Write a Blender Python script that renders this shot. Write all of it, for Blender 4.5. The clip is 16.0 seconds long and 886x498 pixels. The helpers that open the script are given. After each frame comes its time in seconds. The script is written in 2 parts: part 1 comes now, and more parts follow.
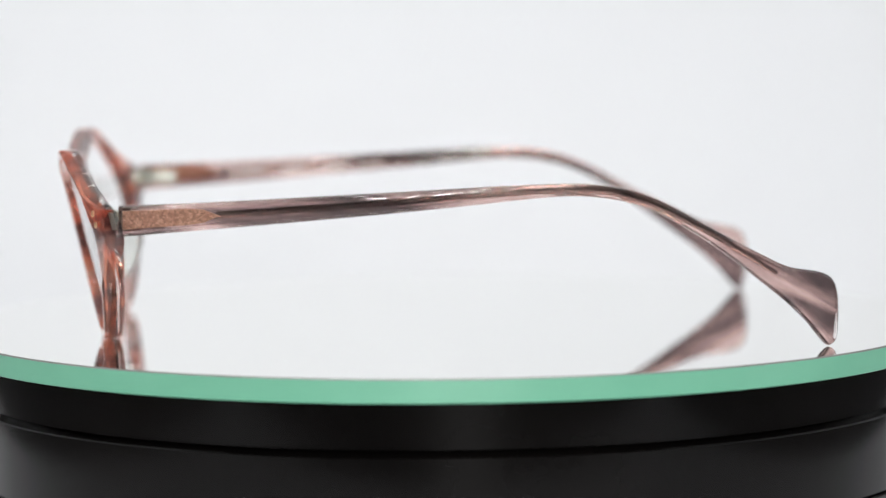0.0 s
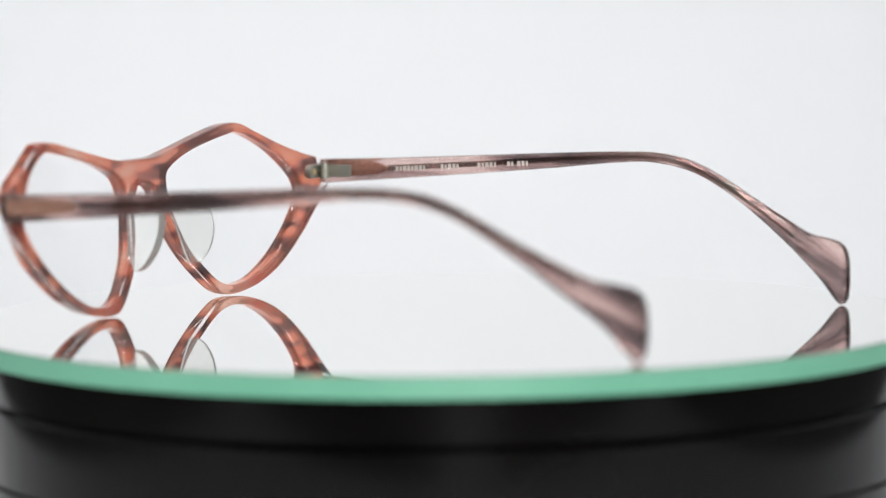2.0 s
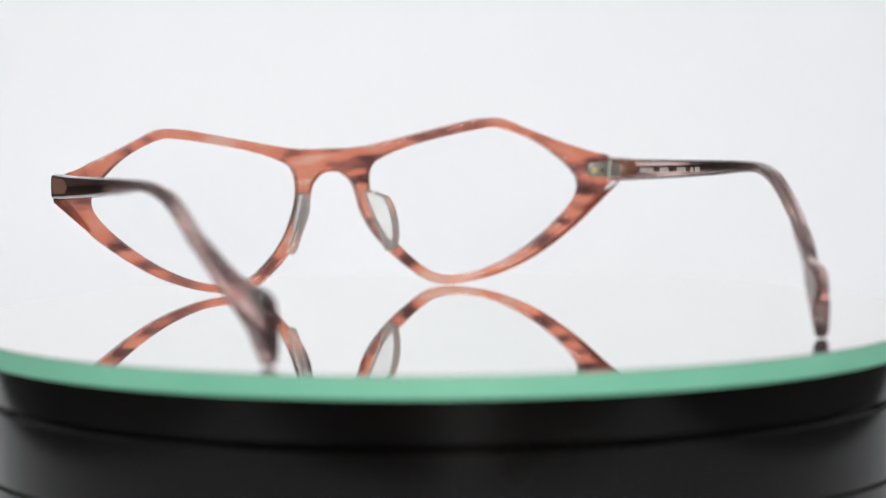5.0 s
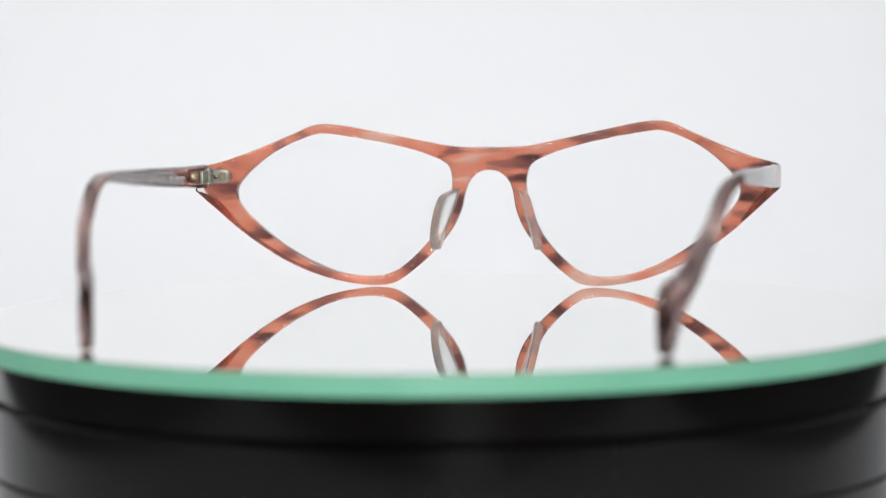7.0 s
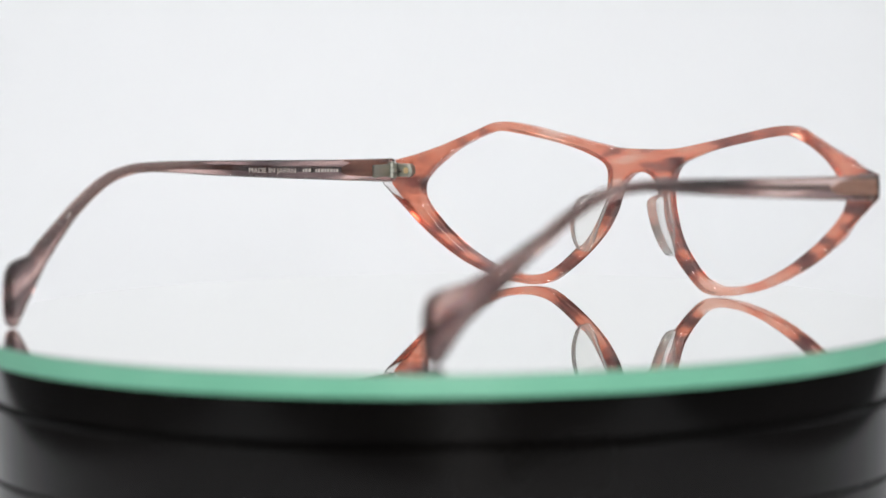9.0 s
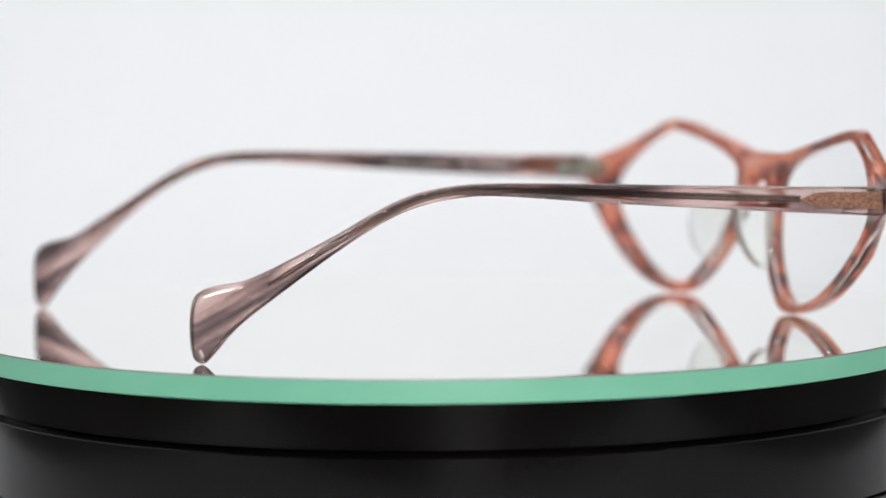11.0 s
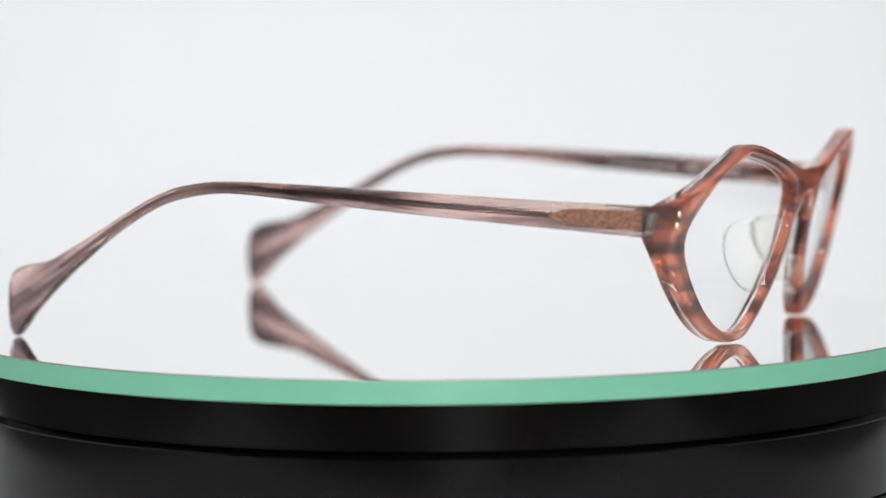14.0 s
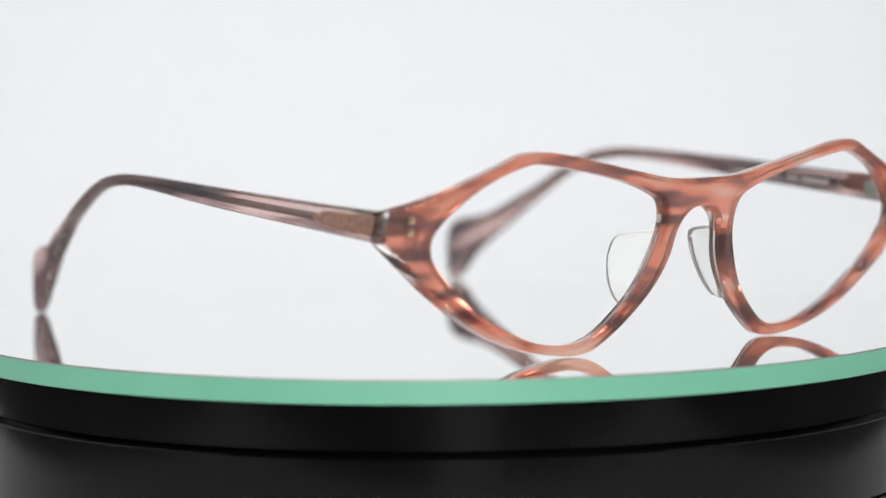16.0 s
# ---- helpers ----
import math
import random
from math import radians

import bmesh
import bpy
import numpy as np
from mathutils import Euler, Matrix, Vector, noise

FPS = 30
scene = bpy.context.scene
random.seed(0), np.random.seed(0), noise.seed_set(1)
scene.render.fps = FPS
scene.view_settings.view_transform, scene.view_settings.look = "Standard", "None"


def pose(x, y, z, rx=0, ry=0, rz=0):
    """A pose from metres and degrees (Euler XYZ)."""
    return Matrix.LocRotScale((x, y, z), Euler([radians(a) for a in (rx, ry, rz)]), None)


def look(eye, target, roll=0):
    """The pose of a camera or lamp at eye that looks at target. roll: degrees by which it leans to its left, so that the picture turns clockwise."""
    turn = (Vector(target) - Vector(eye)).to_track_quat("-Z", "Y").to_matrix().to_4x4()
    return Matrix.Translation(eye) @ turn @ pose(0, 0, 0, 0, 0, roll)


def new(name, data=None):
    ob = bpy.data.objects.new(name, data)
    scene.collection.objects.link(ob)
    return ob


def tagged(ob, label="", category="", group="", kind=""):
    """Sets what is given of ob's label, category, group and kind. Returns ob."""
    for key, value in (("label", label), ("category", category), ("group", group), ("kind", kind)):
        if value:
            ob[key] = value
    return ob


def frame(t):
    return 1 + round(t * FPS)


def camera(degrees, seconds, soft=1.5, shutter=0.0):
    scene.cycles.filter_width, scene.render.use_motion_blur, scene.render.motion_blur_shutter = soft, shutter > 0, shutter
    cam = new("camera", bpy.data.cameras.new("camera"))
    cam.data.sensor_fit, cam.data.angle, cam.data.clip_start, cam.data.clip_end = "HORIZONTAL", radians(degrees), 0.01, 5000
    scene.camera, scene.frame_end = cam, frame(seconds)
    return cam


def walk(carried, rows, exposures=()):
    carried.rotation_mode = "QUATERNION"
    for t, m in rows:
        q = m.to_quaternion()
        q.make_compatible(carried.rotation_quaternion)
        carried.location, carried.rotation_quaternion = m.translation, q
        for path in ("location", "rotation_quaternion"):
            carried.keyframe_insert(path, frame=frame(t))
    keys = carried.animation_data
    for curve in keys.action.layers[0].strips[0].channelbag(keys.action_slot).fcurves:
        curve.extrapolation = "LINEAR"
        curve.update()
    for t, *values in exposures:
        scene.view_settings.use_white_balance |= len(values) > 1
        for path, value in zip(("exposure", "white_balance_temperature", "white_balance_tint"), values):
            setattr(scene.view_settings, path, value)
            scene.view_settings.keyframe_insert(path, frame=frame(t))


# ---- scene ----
# ---- camera ----
# The lens draws in and out a little as it refocuses, as if the camera slid along its axis.
EYE = Vector((0.0, -0.660, 0.0696))
AIM = Vector((-0.0002, 0.9965, -0.0831)).normalized()
PULL = [(0, 0.001), (1.0, 0.001), (1.7, 0.0), (2.0, 0.0145), (2.5, 0.0135), (3.0, 0.0005), (3.7, -0.004),
        (5.0, 0.016), (5.8, 0.0228), (7.0, 0.0238), (8.2, 0.0238), (9.0, 0.0222), (9.5, 0.0100), (10.0, 0.0010),
        (10.2, 0.0004), (12.3, -0.0008), (14.0, -0.0030), (16.0, -0.0028)]
cam = camera(15.94, 16.0, 1.3)
walk(cam, [(t, look(EYE - AIM * d, EYE - AIM * d + AIM, -0.544)) for t, d in PULL])

# The autofocus goes to the far side and back.
FOCUS = [(0, 0.600), (1.7, 0.600), (2.0, 0.715), (2.5, 0.715), (3.0, 0.610), (3.7, 0.590), (5.0, 0.690), (5.8, 0.730),
         (9.1, 0.728), (9.5, 0.690), (10.0, 0.610), (10.2, 0.600), (12.3, 0.600), (14.0, 0.600), (16.0, 0.605)]
focus_point = new("focus_point")
walk(focus_point, [(t, Matrix.Translation(EYE + AIM * d)) for t, d in FOCUS])
cam.data.dof.use_dof, cam.data.dof.focus_object, cam.data.dof.aperture_fstop = True, focus_point, 10.5

# ---- world and lights: a white paper sweep under a lit lid, in a dim room, and one small panel over the camera ----
world = bpy.data.worlds.new("world")
scene.world = world
world.use_nodes = True
world.node_tree.nodes["Background"].inputs["Color"].default_value = (0.9, 0.95, 1.0, 1)
world.node_tree.nodes["Background"].inputs["Strength"].default_value = 0.05


def lamp(name, watts, wide, deep, m, color=(1.0, 0.98, 0.97)):
    data = bpy.data.lights.new(name, "AREA")
    data.shape, data.size, data.size_y, data.energy, data.color = "RECTANGLE", wide, deep, watts, color
    ob = new(name, data)
    ob.matrix_basis = m
    return ob


lamp("lid_panel", 3.15, 0.7, 0.07, look((-0.07, -0.29, 0.765), (-0.04, 0.0, 0.0)))
lamp("lid_panel", 1.95, 0.8, 0.12, look((-0.14, 0.20, 0.765), (-0.12, 0.72, 0.30)))
lamp("camera_panel", 2.3, 0.12, 0.06, look((0.06, -0.73, 0.125), (0, 0, 0.02)))
for x, y in ((-0.24, -0.30), (0.10, -0.31), (0.26, -0.22), (-0.12, -0.14)):
    spot = lamp("lid_spot", 0.72, 0.024, 0.024, look((x, y, 0.74), (0, 0, 0)))
    spot.data.shape = "DISK"


# ---- materials ----
def material(name):
    m = bpy.data.materials.new(name)
    m.use_nodes = True
    return m, m.node_tree.nodes, m.node_tree.links, m.node_tree.nodes["Principled BSDF"]


def plain(name, color, rough=0.5, metal=0.0, **more):
    m, nodes, links, b = material(name)
    b.inputs["Base Color"].default_value = (*color, 1)
    b.inputs["Roughness"].default_value = rough
    b.inputs["Metallic"].default_value = metal
    for key, value in more.items():
        b.inputs[key.replace("_", " ")].default_value = value
    return m


def ramp(nodes, stops):
    r = nodes.new("ShaderNodeValToRGB")
    while len(r.color_ramp.elements) < len(stops):
        r.color_ramp.elements.new(0.5)
    for el, (at, c) in zip(r.color_ramp.elements, stops):
        el.position, el.color = at, (*c, 1)
    return r


def streaks(nodes, links, stretch, turn, stops, fine, grain):
    """Cloudy streaks along one direction, as a colour."""
    tc = nodes.new("ShaderNodeTexCoord")
    mp = nodes.new("ShaderNodeMapping")
    mp.inputs["Scale"].default_value = stretch
    mp.inputs["Rotation"].default_value = turn
    lie = nodes.new("ShaderNodeAttribute")
    lie.attribute_name = "grain"
    links.new(lie.outputs["Vector"] if grain else tc.outputs["Object"], mp.inputs["Vector"])
    big = nodes.new("ShaderNodeTexNoise")
    big.inputs["Scale"].default_value = 1.0
    big.inputs["Detail"].default_value = 1.6
    big.inputs["Roughness"].default_value = 0.5
    big.inputs["Distortion"].default_value = 0.4
    links.new(mp.outputs["Vector"], big.inputs["Vector"])
    small = nodes.new("ShaderNodeTexNoise")
    small.inputs["Scale"].default_value = 4.0
    small.inputs["Detail"].default_value = 2.0
    links.new(mp.outputs["Vector"], small.inputs["Vector"])
    mix = nodes.new("ShaderNodeMix")
    mix.inputs["Factor"].default_value = fine
    links.new(big.outputs["Fac"], mix.inputs["A"])
    links.new(small.outputs["Fac"], mix.inputs["B"])
    r = ramp(nodes, stops)
    links.new(mix.outputs["Result"], r.inputs["Fac"])
    return r.outputs["Color"]


def dyed_layer(name, stretch, turn, stops, cloudy, fine=0.1, grain=False):
    """The dyed sheet inside laminated acetate: it tints what passes and scatters a part of it; its skin does not shine."""
    m, nodes, links, b = material(name)
    nodes.remove(b)
    color = streaks(nodes, links, stretch, turn, stops, fine, grain)
    clear = nodes.new("ShaderNodeBsdfTransparent")
    through_it = nodes.new("ShaderNodeBsdfTranslucent")
    back = nodes.new("ShaderNodeBsdfDiffuse")
    milk, both = nodes.new("ShaderNodeMixShader"), nodes.new("ShaderNodeMixShader")
    for n in (clear, through_it, back):
        links.new(color, n.inputs["Color"])
    milk.inputs["Fac"].default_value, both.inputs["Fac"].default_value = 0.5, cloudy
    links.new(through_it.outputs["BSDF"], milk.inputs[1])
    links.new(back.outputs["BSDF"], milk.inputs[2])
    links.new(clear.outputs["BSDF"], both.inputs[1])
    links.new(milk.outputs["Shader"], both.inputs[2])
    links.new(both.outputs["Shader"], nodes["Material Output"].inputs["Surface"])
    return m


CORAL = dyed_layer("coral_dye", (52, 45, 235), (0, 0.04, 0),
                   [(0.375, (0.37, 0.22, 0.215)), (0.445, (0.68, 0.42, 0.375)), (0.50, (0.93, 0.545, 0.43)), (0.59, (0.95, 0.60, 0.49)), (0.66, (0.98, 0.77, 0.69))], 0.24)
ROSE = dyed_layer("rose_dye", (150, 24, 280), (0, 0, 0),
                  [(0.37, (0.36, 0.31, 0.315)), (0.45, (0.66, 0.55, 0.54)), (0.52, (0.89, 0.755, 0.73)), (0.65, (0.96, 0.87, 0.84))], 0.08, 0.10, True)
CLEAR_CORAL = plain("clear_acetate_front", (0.985, 0.945, 0.93), 0.02, Transmission_Weight=1.0, IOR=1.49)
CLEAR_ROSE = plain("clear_acetate_temple", (0.97, 0.92, 0.91), 0.02, Transmission_Weight=1.0, IOR=1.49)
CLEAR = plain("clear_acetate_pad", (0.965, 0.98, 0.96), 0.03, Transmission_Weight=0.88, IOR=1.36)
LENS = plain("demo_lens", (0.985, 0.99, 0.99), 0.0, Transmission_Weight=1.0, IOR=1.1)
SILVER = plain("hinge_metal", (0.36, 0.365, 0.32), 0.45, 1.0)
DARK_METAL = plain("core_metal", (0.34, 0.29, 0.28), 0.22, 1.0)
BRASS = plain("rivet_brass", (0.85, 0.66, 0.40), 0.3, 1.0)
INK = plain("pale_print", (0.48, 0.44, 0.41), 0.4)
ARRIS = plain("ground_arris", (0.16, 0.17, 0.16), 0.4)
MIRROR = plain("silvering", (0.935, 0.94, 0.912), 0.0, 1.0)


def glitter_material():
    m, nodes, links, b = material("glitter_plate")
    v = nodes.new("ShaderNodeTexVoronoi")
    v.inputs["Scale"].default_value = 2600
    r = ramp(nodes, [(0.0, (0.30, 0.15, 0.10)), (0.5, (0.52, 0.29, 0.20)), (1.0, (0.78, 0.50, 0.37))])
    tc = nodes.new("ShaderNodeTexCoord")
    links.new(tc.outputs["Object"], v.inputs["Vector"])
    links.new(v.outputs["Color"], r.inputs["Fac"])
    links.new(r.outputs["Color"], b.inputs["Base Color"])
    bump = nodes.new("ShaderNodeBump")
    bump.inputs["Strength"].default_value = 0.6
    bump.inputs["Distance"].default_value = 0.0002
    links.new(v.outputs["Color"], bump.inputs["Height"])
    links.new(bump.outputs["Normal"], b.inputs["Normal"])
    b.inputs["Metallic"].default_value = 0.25
    b.inputs["Roughness"].default_value = 0.4
    return m


def edge_material():
    """Ground green edge of float glass."""
    m, nodes, links, b = material("ground_glass_edge")
    n = nodes.new("ShaderNodeTexNoise")
    n.inputs["Scale"].default_value = 60
    n.inputs["Detail"].default_value = 4
    tc = nodes.new("ShaderNodeTexCoord")
    links.new(tc.outputs["Object"], n.inputs["Vector"])
    r = ramp(nodes, [(0.3, (0.165, 0.475, 0.315)), (0.7, (0.19, 0.51, 0.345))])
    links.new(n.outputs["Fac"], r.inputs["Fac"])
    links.new(r.outputs["Color"], b.inputs["Base Color"])
    b.inputs["Roughness"].default_value = 0.4
    b.inputs["Transmission Weight"].default_value = 0.05
    b.inputs["IOR"].default_value = 1.5
    return m


def paper_material():
    m, nodes, links, b = material("white_backdrop")
    n = nodes.new("ShaderNodeTexNoise")
    n.inputs["Scale"].default_value = 3
    n.inputs["Detail"].default_value = 5
    tc = nodes.new("ShaderNodeTexCoord")
    links.new(tc.outputs["Object"], n.inputs["Vector"])
    r = ramp(nodes, [(0.3, (0.80, 0.82, 0.84)), (0.7, (0.82, 0.835, 0.85))])
    links.new(n.outputs["Fac"], r.inputs["Fac"])
    links.new(r.outputs["Color"], b.inputs["Base Color"])
    b.inputs["Roughness"].default_value = 0.9
    return m


def plastic_material():
    m, nodes, links, b = material("black_plastic")
    n = nodes.new("ShaderNodeTexNoise")
    n.inputs["Scale"].default_value = 25
    n.inputs["Detail"].default_value = 6
    tc = nodes.new("ShaderNodeTexCoord")
    links.new(tc.outputs["Object"], n.inputs["Vector"])
    r = ramp(nodes, [(0.3, (0.0022, 0.002, 0.002)), (0.7, (0.0045, 0.0038, 0.0036))])
    links.new(n.outputs["Fac"], r.inputs["Fac"])
    links.new(r.outputs["Color"], b.inputs["Base Color"])
    b.inputs["Specular IOR Level"].default_value = 0.13
    r2 = ramp(nodes, [(0.3, (0.07, 0.07, 0.07)), (0.7, (0.13, 0.13, 0.13))])
    links.new(n.outputs["Fac"], r2.inputs["Fac"])
    links.new(r2.outputs["Color"], b.inputs["Roughness"])
    return m


GLITTER, EDGE, PAPER, PLASTIC = glitter_material(), edge_material(), paper_material(), plastic_material()
TABLE = plain("dark_table", (0.016, 0.015, 0.0145), 0.6)
WALL = plain("dim_room_wall", (0.18, 0.17, 0.165), 0.8)


# ---- building helpers ----
def put(name, mesh, mats, parent=None, label=""):
    ob = new(name, mesh)
    for m in mats:
        mesh.materials.append(m)
    ob.parent = parent
    return tagged(ob, label)


def part(name, bm, mat, parent, label="", smooth=35):
    mesh = bpy.data.meshes.new(name)
    if bm.calc_volume(signed=True) < 0:
        bmesh.ops.reverse_faces(bm, faces=bm.faces)
    bm.to_mesh(mesh)
    bm.free()
    if smooth:
        mesh.shade_smooth()
        mesh.set_sharp_from_angle(angle=radians(smooth))
    return put(name, mesh, mat if isinstance(mat, list) else [mat], parent, label)


def spline(points, closed=True, step=8, corners=()):
    """A smooth line through control points; it breaks at the corners named by their number."""
    out, n = [], len(points)
    pts = [Vector(q) for q in points]
    for i in range(n if closed else n - 1):
        a, b = pts[i], pts[(i + 1) % n]
        before = pts[(i - 1) % n] if (closed or i) else a
        after = pts[(i + 2) % n] if (closed or i + 2 < n) else b
        ta = (b - a) if i in corners else (b - before) / 2
        tb = (b - a) if (i + 1) % n in corners else (after - a) / 2
        ll = (b - a).length
        ta = ta.normalized() * ll if ta.length else ta
        tb = tb.normalized() * ll if tb.length else tb
        for k in range(step):
            s = k / step
            out.append(a * (2 * s**3 - 3 * s**2 + 1) + ta * (s**3 - 2 * s**2 + s) + b * (3 * s**2 - 2 * s**3) + tb * (s**3 - s**2))
    if not closed:
        out.append(pts[-1])
    return out


def slab(loops, half, round_by, inset=0.0):
    """A mesh: a flat sheet with holes, of a thickness of twice half along z, with rounded rims, drawn in from its outline by inset."""
    data = bpy.data.curves.new("outline", "CURVE")
    data.dimensions, data.fill_mode = "2D", "BOTH"
    data.extrude, data.bevel_depth, data.bevel_resolution, data.offset = half - round_by, round_by, 4, -round_by - inset
    for loop in loops:
        s = data.splines.new("POLY")
        s.points.add(len(loop) - 1)
        for q, v in zip(s.points, loop):
            q.co = (v[0], v[1], 0, 1)
        s.use_cyclic_u = True
    ob = bpy.data.objects.new("outline", data)
    scene.collection.objects.link(ob)
    dg = bpy.context.evaluated_depsgraph_get()
    mesh = bpy.data.meshes.new_from_object(ob.evaluated_get(dg))
    bm = bmesh.new()
    bm.from_mesh(mesh)
    bmesh.ops.remove_doubles(bm, verts=bm.verts, dist=2e-4)
    bmesh.ops.recalc_face_normals(bm, faces=bm.faces)
    bpy.data.objects.remove(ob)
    bpy.data.meshes.remove(mesh)
    return bm


def block(wide, deep, high, at=(0, 0, 0), bevel=0.0002):
    bm = bmesh.new()
    bmesh.ops.create_cube(bm, size=1)
    bmesh.ops.scale(bm, vec=(wide, deep, high), verts=bm.verts)
    bmesh.ops.bevel(bm, geom=bm.edges[:], offset=bevel, segments=2, affect="EDGES", profile=0.5)
    bmesh.ops.translate(bm, vec=at, verts=bm.verts)
    return bm


def rod(line, radius, sides=10, squash=(1, 1, 1)):
    bm = bmesh.new()
    rings = []
    for i, c in enumerate(line):
        d = (line[min(i + 1, len(line) - 1)] - line[max(i - 1, 0)]).normalized()
        q = d.to_track_quat("Z", "Y")
        r = radius(i / (len(line) - 1)) if callable(radius) else radius
        rings.append([bm.verts.new(c + Vector([x * y for x, y in zip(q @ Vector((r * math.cos(a), r * math.sin(a), 0)), squash)])) for a in (2 * math.pi * k / sides for k in range(sides))])
    for a, b in zip(rings, rings[1:]):
        for k in range(sides):
            bm.faces.new((a[k], a[(k + 1) % sides], b[(k + 1) % sides], b[k]))
    bm.faces.new(rings[0])
    bm.faces.new(rings[-1])
    bmesh.ops.recalc_face_normals(bm, faces=bm.faces)
    return bm


def lathe(profile, sides=192):
    """A closed body of revolution round z from (radius, height) pairs, from the axis to the axis."""
    bm = bmesh.new()
    rings = []
    for r, z in profile:
        rings.append([bm.verts.new((0, 0, z))] if r == 0 else [bm.verts.new((r * math.cos(2 * math.pi * k / sides), r * math.sin(2 * math.pi * k / sides), z)) for k in range(sides)])
    for a, b in zip(rings, rings[1:]):
        for k in range(sides):
            j = (k + 1) % sides
            bm.faces.new([v for v in dict.fromkeys((a[k % len(a)], a[j % len(a)], b[j % len(b)], b[k % len(b)]))])
    bmesh.ops.recalc_face_normals(bm, faces=bm.faces)
    return bm


# ---- the paper sweep, its lid and the room ----
def photo_set():
    wide, side_at, front, back, high, low, bend = 0.31, 0.62, -0.32, 0.72, 0.78, -0.056, 0.26
    bow = [(math.sin(a), math.cos(a)) for a in np.linspace(0, math.pi / 2, 48)]
    over = [(front, low)] + [(back - bend + bend * u, low + bend - bend * w) for u, w in bow] + [(back, high)]
    bend_out = bend + 0.003
    under = [(front, low - 0.003)] + [(back - bend + bend_out * u, low + bend - bend_out * w) for u, w in bow] + [(back + 0.003, high)]
    bm = bmesh.new()
    ring = over + under[::-1]
    rows = [[bm.verts.new((x, y, z)) for y, z in ring] for x in (-wide, wide)]
    half = len(over)
    for i in range(len(ring)):
        bm.faces.new((rows[0][i], rows[0][i - 1], rows[1][i - 1], rows[1][i]))
    for row in rows:
        for i in range(half - 1):
            bm.faces.new((row[i], row[i + 1], row[-2 - i], row[-1 - i]))
    bmesh.ops.recalc_face_normals(bm, faces=bm.faces)
    tagged(part("backdrop", bm, PAPER, None), "white seamless paper sweep behind the turntable", "backdrop", kind="structure")
    tagged(part("lid", block(2 * side_at + 0.03, back - front + 0.03, 0.008, (0, (front + back) / 2, high + 0.012)), PAPER, None), "white lid over the paper sweep", "lid", kind="structure")
    for x in (-side_at, side_at):
        tagged(part("side_panel", block(0.008, back - front + 0.02, high - low + 0.02, (x, (front + back) / 2, (high + low) / 2)), PAPER, None), "white side wall of the photo box", "panel", kind="structure")
    tagged(part("floor", block(4.0, 4.0, 0.02, (0, -0.6, low - 0.0135)), TABLE, None), "dark table top under the paper", "floor", kind="structure")
    for name, w, d, x, y in (("wall_south", 4.0, 0.05, 0, -2.6), ("wall_north", 4.0, 0.05, 0, 1.4), ("wall_west", 0.05, 4.0, -2.0, -0.6), ("wall_east", 0.05, 4.0, 2.0, -0.6)):
        tagged(part(name, block(w, d, 2.4, (x, y, low - 0.008 + 1.2)), WALL, None), "plain dim wall of the room", "wall", kind="structure")
    tagged(part("ceiling", block(4.1, 4.1, 0.05, (0, -0.6, low + 2.42)), WALL, None), "plain dim ceiling of the room", "ceiling", kind="structure")


photo_set()


# ---- the turntable ----
DISC, THICK = 0.1024, 0.0047


def turntable():
    thing = tagged(new("turntable"), "round black display turntable with a mirror-glass top", "turntable")
    thing.location = (0, 0, -0.056)
    base = [(0, 0), (0.095, 0), (0.0985, 0.0015), (0.0988, 0.005), (0.0988, 0.0257), (0.0984, 0.0260), (0.0972, 0.0260), (0.0972, 0.0263), (0.0984, 0.0263),
            (0.0986, 0.0265), (0.0986, 0.0410), (0.0984, 0.0413), (0.0968, 0.0402), (0.0938, 0.0400), (0.0938, 0.0422), (0.0973, 0.0422), (0.0975, 0.0424),
            (0.0975, 0.0432), (0.0976, 0.0506), (0.0972, 0.0511), (0.0950, 0.0513), (0, 0.0513)]
    part("base", lathe(base), PLASTIC, thing, "glossy black plastic base with a groove", 30)
    c = 0.0003
    top = -0.00008
    prof = [(0, -THICK), (DISC - 0.0006, -THICK), (DISC, -THICK + c), (DISC, top - c), (DISC - c, top), (0, top)]
    bm = lathe(prof, 256)
    for f in bm.faces:
        z = f.calc_center_median().z
        f.material_index = 1 if abs(z - top) < 1e-5 else 2 if z > top - c else 0
    plate = part("mirror_plate", bm, [EDGE, MIRROR, ARRIS], thing, "round back-silvered mirror with a green glass edge", 20)
    plate.location = (0, 0, 0.056)
    return plate


plate = turntable()

# ---- the eyeglasses ----
MM = 0.001


def rear_of(x, z):
    """Where the rear face of the front lies, in mm: a wrapped and leaning sheet."""
    return 74.6 - 0.00182 * x * x + 0.235 * (z - 30)


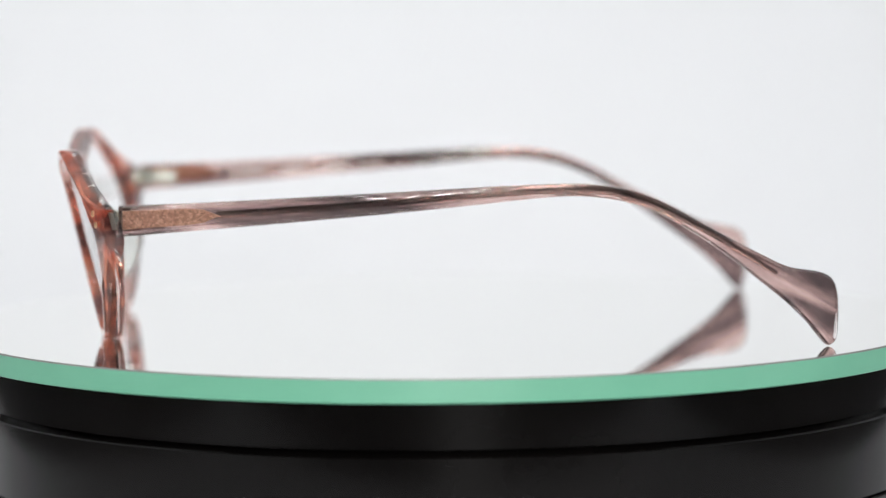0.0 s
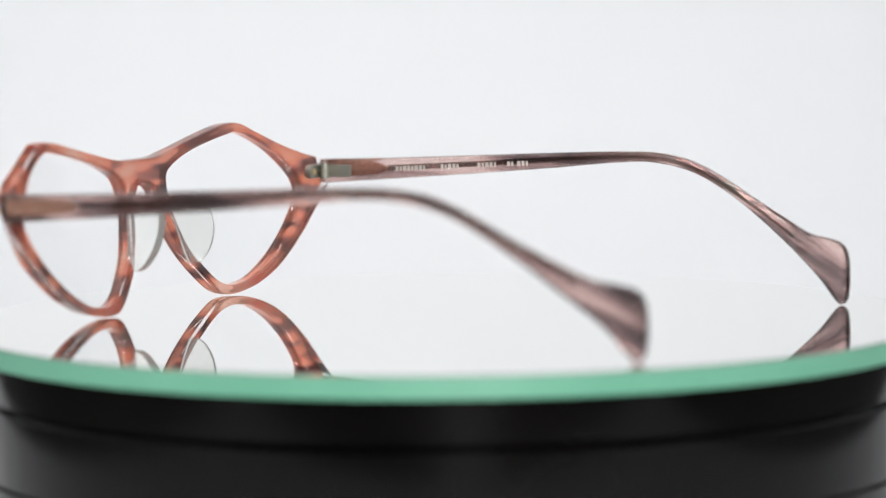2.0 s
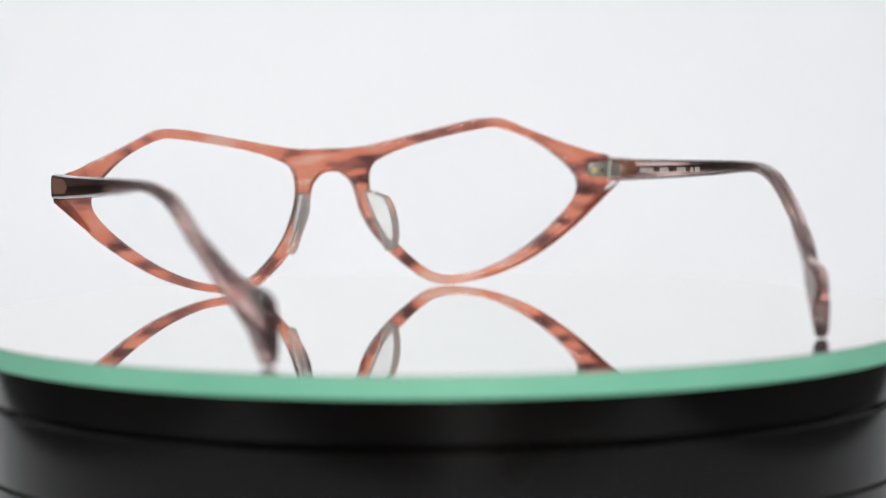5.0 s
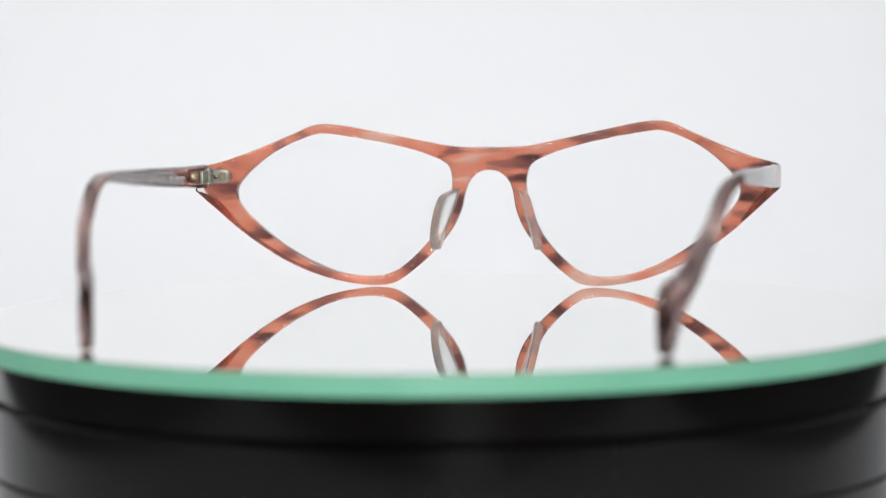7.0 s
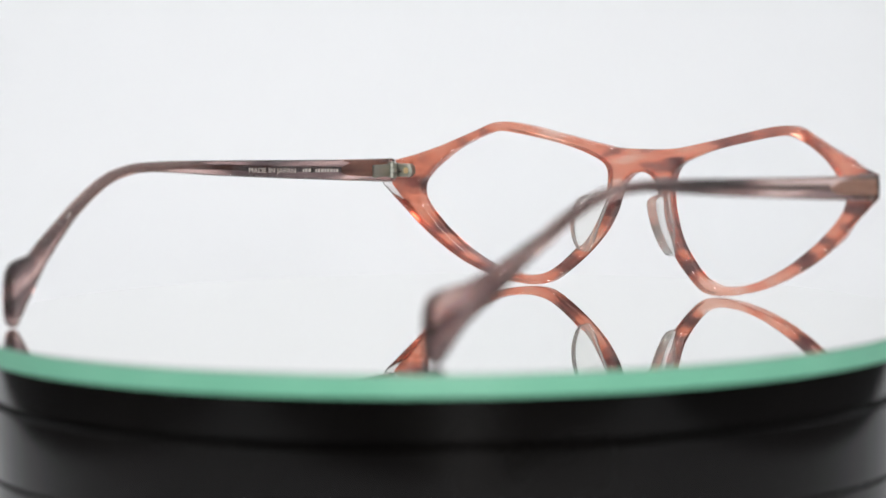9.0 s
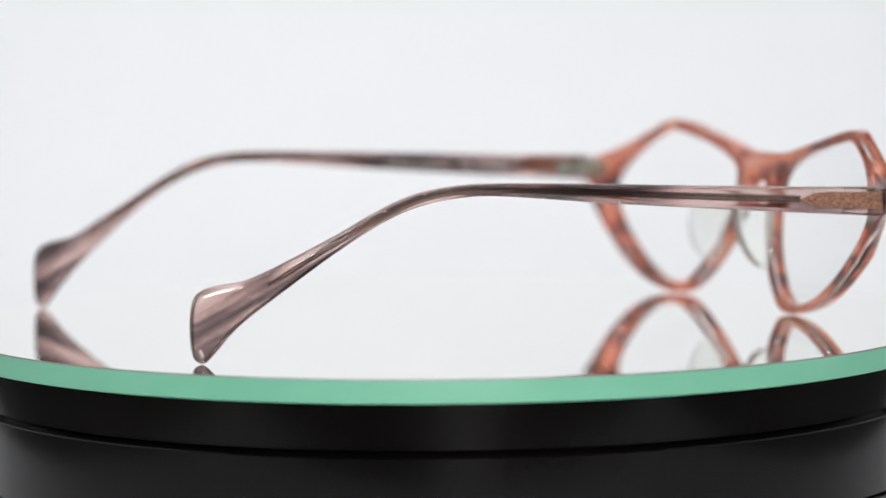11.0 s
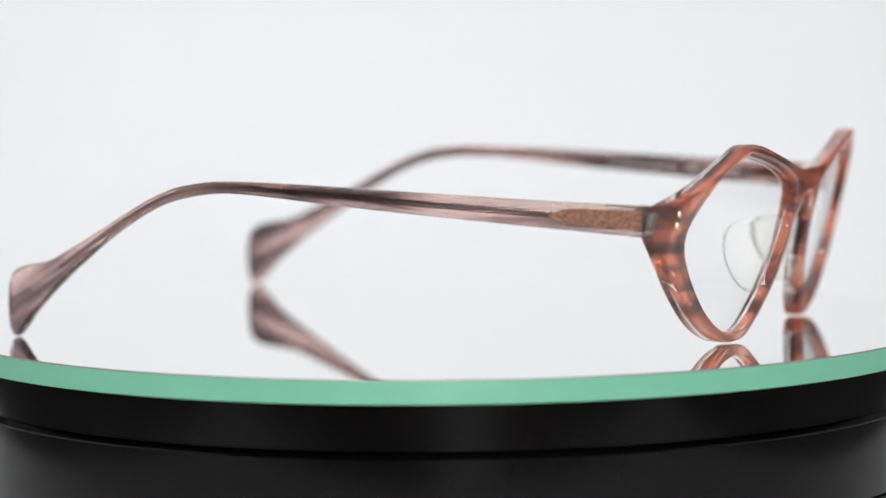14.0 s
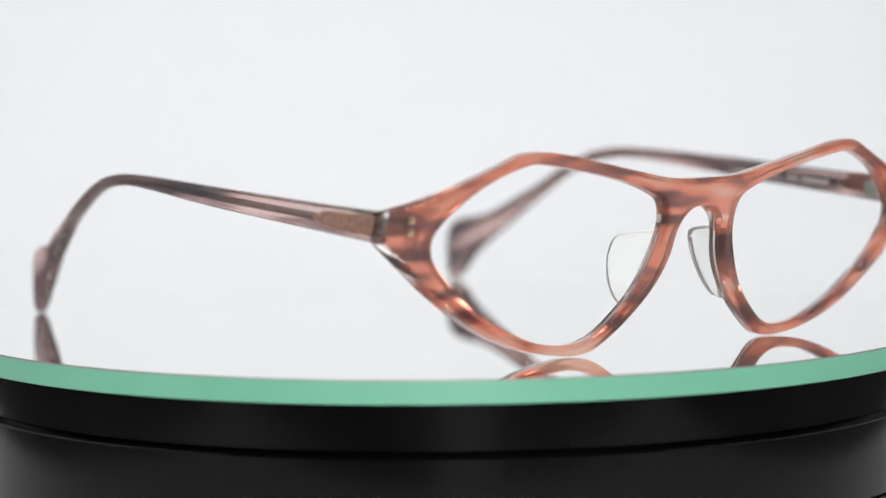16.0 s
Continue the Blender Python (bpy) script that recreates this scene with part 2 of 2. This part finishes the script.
HALF = [(8, 32.9), (15.5, 34.2), (28, 36.8), (37, 38.5), (42.5, 38.6), (47, 36.8), (56, 33), (63, 30.6), (70, 28.9), (70.3, 23.2), (65, 18.6),
        (56, 11.3), (47, 5.6), (38, 2.0), (29, 0.3), (23, 0.5), (19, 2.7), (13, 8), (8.8, 13.2), (6.6, 18), (5.9, 21.6), (4.8, 24.6), (2.6, 26.7)]
HOLE = [(60.4, 22.8), (59.2, 25.4), (56.5, 28.4), (52, 32), (46.6, 34.8), (41.5, 36.4), (38.5, 36.3), (30, 34.9), (20, 32.7), (13, 30.3), (10, 28.4),
        (9, 25.3), (9.3, 21.3), (10.9, 16.6), (13.4, 11.8), (17, 7.6), (21.5, 3.9), (25.5, 2.5), (30, 2.4), (36, 3.5), (44, 7), (51, 11.6), (56.5, 16.4), (59.5, 20)]
ARM = [(65.2, 29.3), (48, 29.8), (20, 31), (-8, 32.2), (-21, 32.4), (-27, 31.8), (-32, 30.7), (-38, 28.2), (-48, 22.8), (-58, 17.6), (-63, 15.4), (-69, 14.3), (-71.6, 13.0),
       (-72.7, 10.5), (-73, 6), (-72.5, 1.3), (-71, 0.05), (-69.5, 1.0), (-65.8, 5.3), (-61, 9.6), (-53.5, 15.4), (-48, 19.4), (-42.5, 23), (-37, 26.1), (-31.7, 28.2),
       (-26.3, 29.4), (-20, 30), (-12, 29.6), (5, 28), (35, 25.6), (65.2, 23.4)]
# how far out each temple stands along its length
OUT_L = [(-73, 60.6), (-64, 62.4), (-57, 65.0), (-45, 68.0), (-22, 70.5), (16, 70.8), (46, 69.4), (66, 68.3)]
OUT_R = [(-73, 53.4), (-64, 55.5), (-57, 58.1), (-45, 61.2), (-22, 64.7), (16, 66.8), (46, 67.6), (66, 68.3)]
WIDTH = [(-73, 3.0), (-60, 3.2), (-30, 3.1), (0, 3.1), (66, 3.5)]


def along(table, y):
    return float(np.interp(y, [a for a, b in table], [b for a, b in table]))


def cut(bm, axis, places):
    """Cuts a slab into strips, so that it can bend smoothly."""
    way = Vector((0, 0, 0))
    way[axis] = 1
    for at in places:
        bmesh.ops.bisect_plane(bm, geom=bm.verts[:] + bm.edges[:] + bm.faces[:], dist=1e-5, plane_co=way * (at + 0.013), plane_no=way)


def bend_front(bm, out=0.0):
    """Moves a slab drawn in the x-z plane onto the wrapped front; z of the slab is depth."""
    cut(bm, 0, range(-70, 71, 2))
    for v in bm.verts:
        x, z, d = v.co.x, v.co.y, v.co.z + out
        z += 0.0083 * x * z / 38
        y = rear_of(x, z) + 2.0 + d
        if abs(x) > 60:
            x -= math.copysign((abs(x) - 60) * 0.10 * (d + 2.0), x)
        v.co = Vector((x, y, z)) * MM
    bmesh.ops.recalc_face_normals(bm, faces=bm.faces)
    return bm


def bend_arm(bm, table, side, out=0.0):
    cut(bm, 0, range(-72, 66, 3))
    for v in bm.verts:
        y, z, d = v.co.x, v.co.y, v.co.z
        if side < 0 and y < -30:
            y += 1.2 * (-30 - y) / 43
        v.co = Vector((side * (along(table, y) + out + d * along(WIDTH, y) / 3.0), y, z)) * MM
    bmesh.ops.recalc_face_normals(bm, faces=bm.faces)
    return bm


PAIRS = [(0, 0), (4, 4), (5, 5), (6, 5.8), (7, 6.6), (8, 8.6), (9, 10.35), (10, 11.1), (11, 12.2), (12, 13.2), (13, 14.3), (14, 16)]


def arm_body(table, side, inset=0.0, thin=1.0):
    """A temple with gently domed faces and polished round rims; with an inset, the sheet that lies inside it."""
    upper, lower = spline(ARM[:15], False, 8), spline(ARM[14:][::-1], False, 8)
    at = lambda line, k: line[min(int(k * 8), len(line) - 2)].lerp(line[min(int(k * 8), len(line) - 2) + 1], min(k * 8 - min(int(k * 8), len(line) - 2), 1))
    rim = np.array([tuple(v) for v in upper + lower[::-1][1:]])
    rim_a, rim_b = rim[:-1], rim[1:]

    def depth(q):
        """How far a point lies inside the rim."""
        ab, ap = rim_b - rim_a, np.array((q.x, q.y)) - rim_a
        k = np.clip((ap * ab).sum(1) / np.maximum((ab * ab).sum(1), 1e-9), 0, 1)
        return float(np.sqrt(((ap - ab * k[:, None]) ** 2).sum(1).min()))

    steps = [k for a in range(14) for k in np.linspace(a, a + 1, 9 if a < 3 else 6, endpoint=False)] + ([13.9, 13.98] if not inset else [])
    heights = [-1, -0.985, -0.95, -0.88, -0.76, -0.6, -0.4, -0.2, 0, 0.2, 0.4, 0.6, 0.76, 0.88, 0.95, 0.985, 1]
    bm = bmesh.new()

    def vert(q, d):
        y, z = q
        if side < 0 and y < -30:
            y += 1.2 * (-30 - y) / 43
        return bm.verts.new(Vector((side * (along(table, y) + d), y, z)) * MM)

    rings = []
    for k in steps:
        t, b = at(upper, k), at(lower, float(np.interp(k, [p for p, q in PAIRS], [q for p, q in PAIRS])))
        mid, span = (t + b) / 2, (t - b) / 2
        if inset:
            if span.length < inset + 0.5 or k > 13.05:
                continue
            span = span * (1 - inset / span.length)
        near, far = [], []
        for w in heights:
            q = mid + span * w
            half = along(WIDTH, q.x) / 2 * (1 - 0.09 * w * w) * thin
            if not inset:
                e = min(depth(q) / 0.6, 1)
                half *= math.sqrt(max(0, 1 - (1 - e) ** 2))
            if abs(w) == 1 and not inset:
                v = vert(q, 0)
                near.append(v), far.append(v)
            else:
                near.append(vert(q, half)), far.append(vert(q, -half))
        rings.append(near + (far[::-1][1:-1] if not inset else far[::-1]))
    for a, b in zip(rings, rings[1:]):
        for i in range(len(a)):
            bm.faces.new((a[i], a[i - 1], b[i - 1], b[i]))
    bm.faces.new(rings[0])
    bm.faces.new(rings[-1])
    bmesh.ops.recalc_face_normals(bm, faces=bm.faces)
    return bm


def lens_body(rim, side):
    """A thin curved lens that fills a rim."""
    middle = sum(rim, Vector((0, 0))) / len(rim)
    bm = bmesh.new()
    layers = []
    for d in (1.0, 2.4):
        rings = []
        for k in (1.012, 0.85, 0.65, 0.45, 0.25, 0.1):
            ring = []
            for v in rim:
                q = middle + (v - middle) * k
                x, z = side * q.x, q.y + 0.0083 * side * q.x * q.y / 38
                ring.append(bm.verts.new(Vector((x, rear_of(x, z) + d, z)) * MM))
            rings.append(ring)
        for a, b in zip(rings, rings[1:]):
            for i in range(len(a)):
                bm.faces.new((a[i], a[i - 1], b[i - 1], b[i]))
        bm.faces.new(rings[-1])
        layers.append(rings[0])
    a, b = layers
    for i in range(len(a)):
        bm.faces.new((a[i], a[i - 1], b[i - 1], b[i]))
    bmesh.ops.recalc_face_normals(bm, faces=bm.faces)
    return bm


def inner_face(table, side, y, z, out=0.03):
    """A point on the inner side of a temple."""
    return Vector((side * (along(table, y) - along(WIDTH, y) / 2 - out), y, z)) * MM


def lettering(words, table, side, start, end, high, parent):
    """Stamped words along the inner side of a temple, from one y to another."""
    data = bpy.data.curves.new("lettering", "FONT")
    data.body, data.size, data.extrude = words, 1.0, 0.02
    ob = bpy.data.objects.new("lettering", data)
    scene.collection.objects.link(ob)
    mesh = bpy.data.meshes.new_from_object(ob.evaluated_get(bpy.context.evaluated_depsgraph_get()))
    bpy.data.objects.remove(ob)
    long, tall = max(v.co.x for v in mesh.vertices), max(v.co.y for v in mesh.vertices)
    for v in mesh.vertices:
        y = start + v.co.x / long * (end - start)
        v.co = inner_face(table, side, y, 28.9 - (y - 14) * 0.056 + (v.co.y / tall - 0.5) * high, 0.03 + v.co.z)
    return put("lettering", mesh, [INK], parent, "pale stamped lettering")


def bars(spans, table, side, high, parent):
    """Writing too small to read: a row of plain strokes."""
    for start, end in spans:
        bm = bmesh.new()
        y = start
        k = 0
        while y < end - 0.4:
            w = 0.55 + 0.3 * ((k * 7) % 3) / 2
            z = 29.0 - (y - 14) * 0.056
            low, top = z - high / 2, z + high / 2 * (1 if k % 3 else 0.8)
            near = [bm.verts.new(inner_face(table, side, a, b, 0.05)) for a, b in ((y, low), (y + w, low), (y + w, top), (y, top))]
            far = [bm.verts.new(inner_face(table, side, a, b, 0.0)) for a, b in ((y, low), (y + w, low), (y + w, top), (y, top))]
            bm.faces.new(near)
            for i in range(4):
                bm.faces.new((near[i], near[i - 1], far[i - 1], far[i]))
            y += w + 0.35
            k += 1
        bmesh.ops.recalc_face_normals(bm, faces=bm.faces)
        part("lettering", bm, INK, parent, "pale stamped strokes", 0)


def lay_grain(mesh, side):
    """The streaks follow the temple round its bend."""
    at = mesh.attributes.new("grain", "FLOAT_VECTOR", "POINT")
    turn = math.atan2(16, 31)
    for v, a in zip(mesh.vertices, at.data):
        x, y, z = v.co
        u, w = y + 0.024, z - 0.031
        if u < 0:
            u, w = u * math.cos(turn) + w * math.sin(turn), w * math.cos(turn) - u * math.sin(turn)
        a.vector = (x + side * 0.02, u, w - 0.02 * u)


def eyeglasses():
    thing = tagged(new("eyeglasses"), "coral and brown streaked translucent acetate eyeglasses standing on a mirror", "eyeglasses")
    whole = [(0, 32.7)] + HALF + [(0, 27.3)] + [(-x, z) for x, z in reversed(HALF)]
    n = len(HALF)
    corners = {9, 10, 2 * n + 2 - 9, 2 * n + 2 - 10}
    outer = spline(whole, True, 5, corners)
    hole = spline(HOLE, True, 5)
    loops = [outer, hole, [Vector((-v.x, v.y)) for v in hole]]
    front = part("front", bend_front(slab(loops, 2.0, 0.9)), CLEAR_CORAL, thing, "laminated acetate front, coral behind a clear skin")
    part("dyed_layer", bend_front(slab(loops, 0.95, 0.2, 0.16), 0.9), CORAL, front, "coral layer with brown streaks")
    for side, table in ((-1, OUT_L), (1, OUT_R)):
        # lens
        part("lens", lens_body(hole, side), LENS, thing, "clear demo lens", 30).visible_shadow = False
        # temple with its metal core
        arm = part("temple", arm_body(table, side), CLEAR_ROSE, thing, "rose-brown translucent acetate temple", 50)
        dyed = part("dyed_layer", arm_body(table, side, 0.5, 0.5), ROSE, arm, "rose layer with grey-brown streaks")
        lay_grain(dyed.data, side)
        plate_line = [(64.5, 28.3), (52, 28.7), (49.5, 28.5), (46.5, 27.3), (49.5, 26.0), (52, 25.7), (64.5, 24.9)]
        part("core_plate", bend_arm(slab([[Vector(q) for q in plate_line]], 0.25, 0.1), table, side, 1.1), GLITTER, arm, "glittering copper plate")
        mid = [(47, 27.4), (20, 29.0), (-5, 30.7), (-20, 31.2), (-28, 30.4), (-36, 27.7), (-48, 21.2), (-59, 14.4)]
        line = [Vector((side * along(table, q.x), q.x, q.y)) * MM for q in spline(mid, False, 6)]
        part("core_wire", rod(line, lambda k: 0.00066 - 0.00022 * k, 12, (0.6, 1, 1)), DARK_METAL, arm, "dark metal core wire")
        if side < 0:
            lettering("MADE IN JAPAN", table, side, 14.3, 30.2, 1.15, arm)
            bars([(32.6, 35.4), (37.0, 45.0)], table, side, 0.8, arm)
        else:
            bars([(9.4, 12.2), (13.2, 15.0), (17.8, 22.6), (27.6, 32.8), (36.5, 45.0)], table, side, 1.1, arm)
        # nose pad
        pad = spline([(0, -1.4), (2.4, -1.0), (5.0, 1.6), (7.2, 5.6), (8.3, 9.8), (8.0, 12.3), (6.4, 13.2), (2.6, 13.8), (0, 13.9)], True, 4, {0, 8})
        bm = slab([pad], 1.1, 0.6)
        for v in bm.verts:
            u, w, d = v.co.x, v.co.y, v.co.z
            x = 11.7 - w * 0.30 + u * 0.26 + d * 0.9
            z = 9.8 + w * 0.94
            v.co = Vector((side * x, rear_of(x, z) + 1.2 - u * 1.2 + d * 0.4, z)) * MM
        bmesh.ops.recalc_face_normals(bm, faces=bm.faces)
        part("nose_pad", bm, CLEAR, thing, "clear acetate nose pad")
        # hinge
        hy = rear_of(64, 26)
        hinge = part("hinge", block(5.2 * MM, 1.6 * MM, 3.3 * MM, (side * 65.0 * MM, (hy - 0.4) * MM, 26.4 * MM)), SILVER, thing, "brushed silver metal hinge")
        for z in (25.2, 27.6):
            bm = rod([Vector((side * 66.6, hy - 2.4, z - 0.55)) * MM, Vector((side * 66.6, hy - 2.4, z + 0.55)) * MM], 0.0013, 14)
            part("barrel", bm, SILVER, hinge)
        part("barrel", rod([Vector((side * 66.6, hy - 2.4, 25.9)) * MM, Vector((side * 66.6, hy - 2.4, 26.9)) * MM], 0.00135, 14), SILVER, hinge)
        part("screw", rod([Vector((side * 66.6, hy - 2.4, 28.0)) * MM, Vector((side * 66.6, hy - 2.4, 28.5)) * MM], 0.0009, 12), SILVER, hinge)
        part("rivet_head", rod([Vector((side * 63.0, hy + 0.4, 26.4)) * MM, Vector((side * 63.0, hy - 1.0, 26.4)) * MM, Vector((side * 63.0, hy - 1.35, 26.4)) * MM], lambda k: 0.00165 - 0.0005 * (k > 0.9), 18), SILVER, hinge)
        part("screw", rod([Vector((side * 63.0, hy - 1.2, 26.4)) * MM, Vector((side * 63.0, hy - 1.5, 26.4)) * MM], 0.0008, 12), BRASS, hinge, "small brass screw")
        part("slot", block(0.9 * MM, 0.3 * MM, 0.8 * MM, (side * 65.0 * MM, (hy - 1.25) * MM, 26.2 * MM), 0.0001), DARK_METAL, hinge, "dark slot")
        part("leaf", block(0.9 * MM, 7.0 * MM, 3.0 * MM, (side * 66.6 * MM, (hy - 6.0) * MM, 26.5 * MM)), SILVER, hinge)
        for z in (25.5, 27.6):
            y = rear_of(64.8, z) + 3.8
            part("rivet", block(1.2 * MM, 0.6 * MM, 1.2 * MM, (side * 64.8 * MM, y * MM, z * MM), 0.0003), BRASS, thing, "small pale gold rivet")
    return thing


glasses = eyeglasses()

# ---- what moves: the plate turns at a steady pace and carries the glasses ----
TURN = [(0, 93.84), (1, 78.94), (2, 64.14), (3, 49.71), (3.7, 39.7), (4.8, 23.42), (5.8, 8.62), (6.6, -2.86), (7.4, -14.49), (8.2, -26.58), (9, -38.43), (10.2, -56.25), (11.2, -70.34), (12.3, -85.85), (13, -96.03), (14, -110.66), (15, -125.65), (16, -140.64)]


def motions():
    walk(plate, [(t, pose(0, 0, 0.056, 0, 0, a)) for t, a in TURN])
    walk(glasses, [(t, pose(0, 0, 0, 0, 0, a)) for t, a in TURN])


motions()
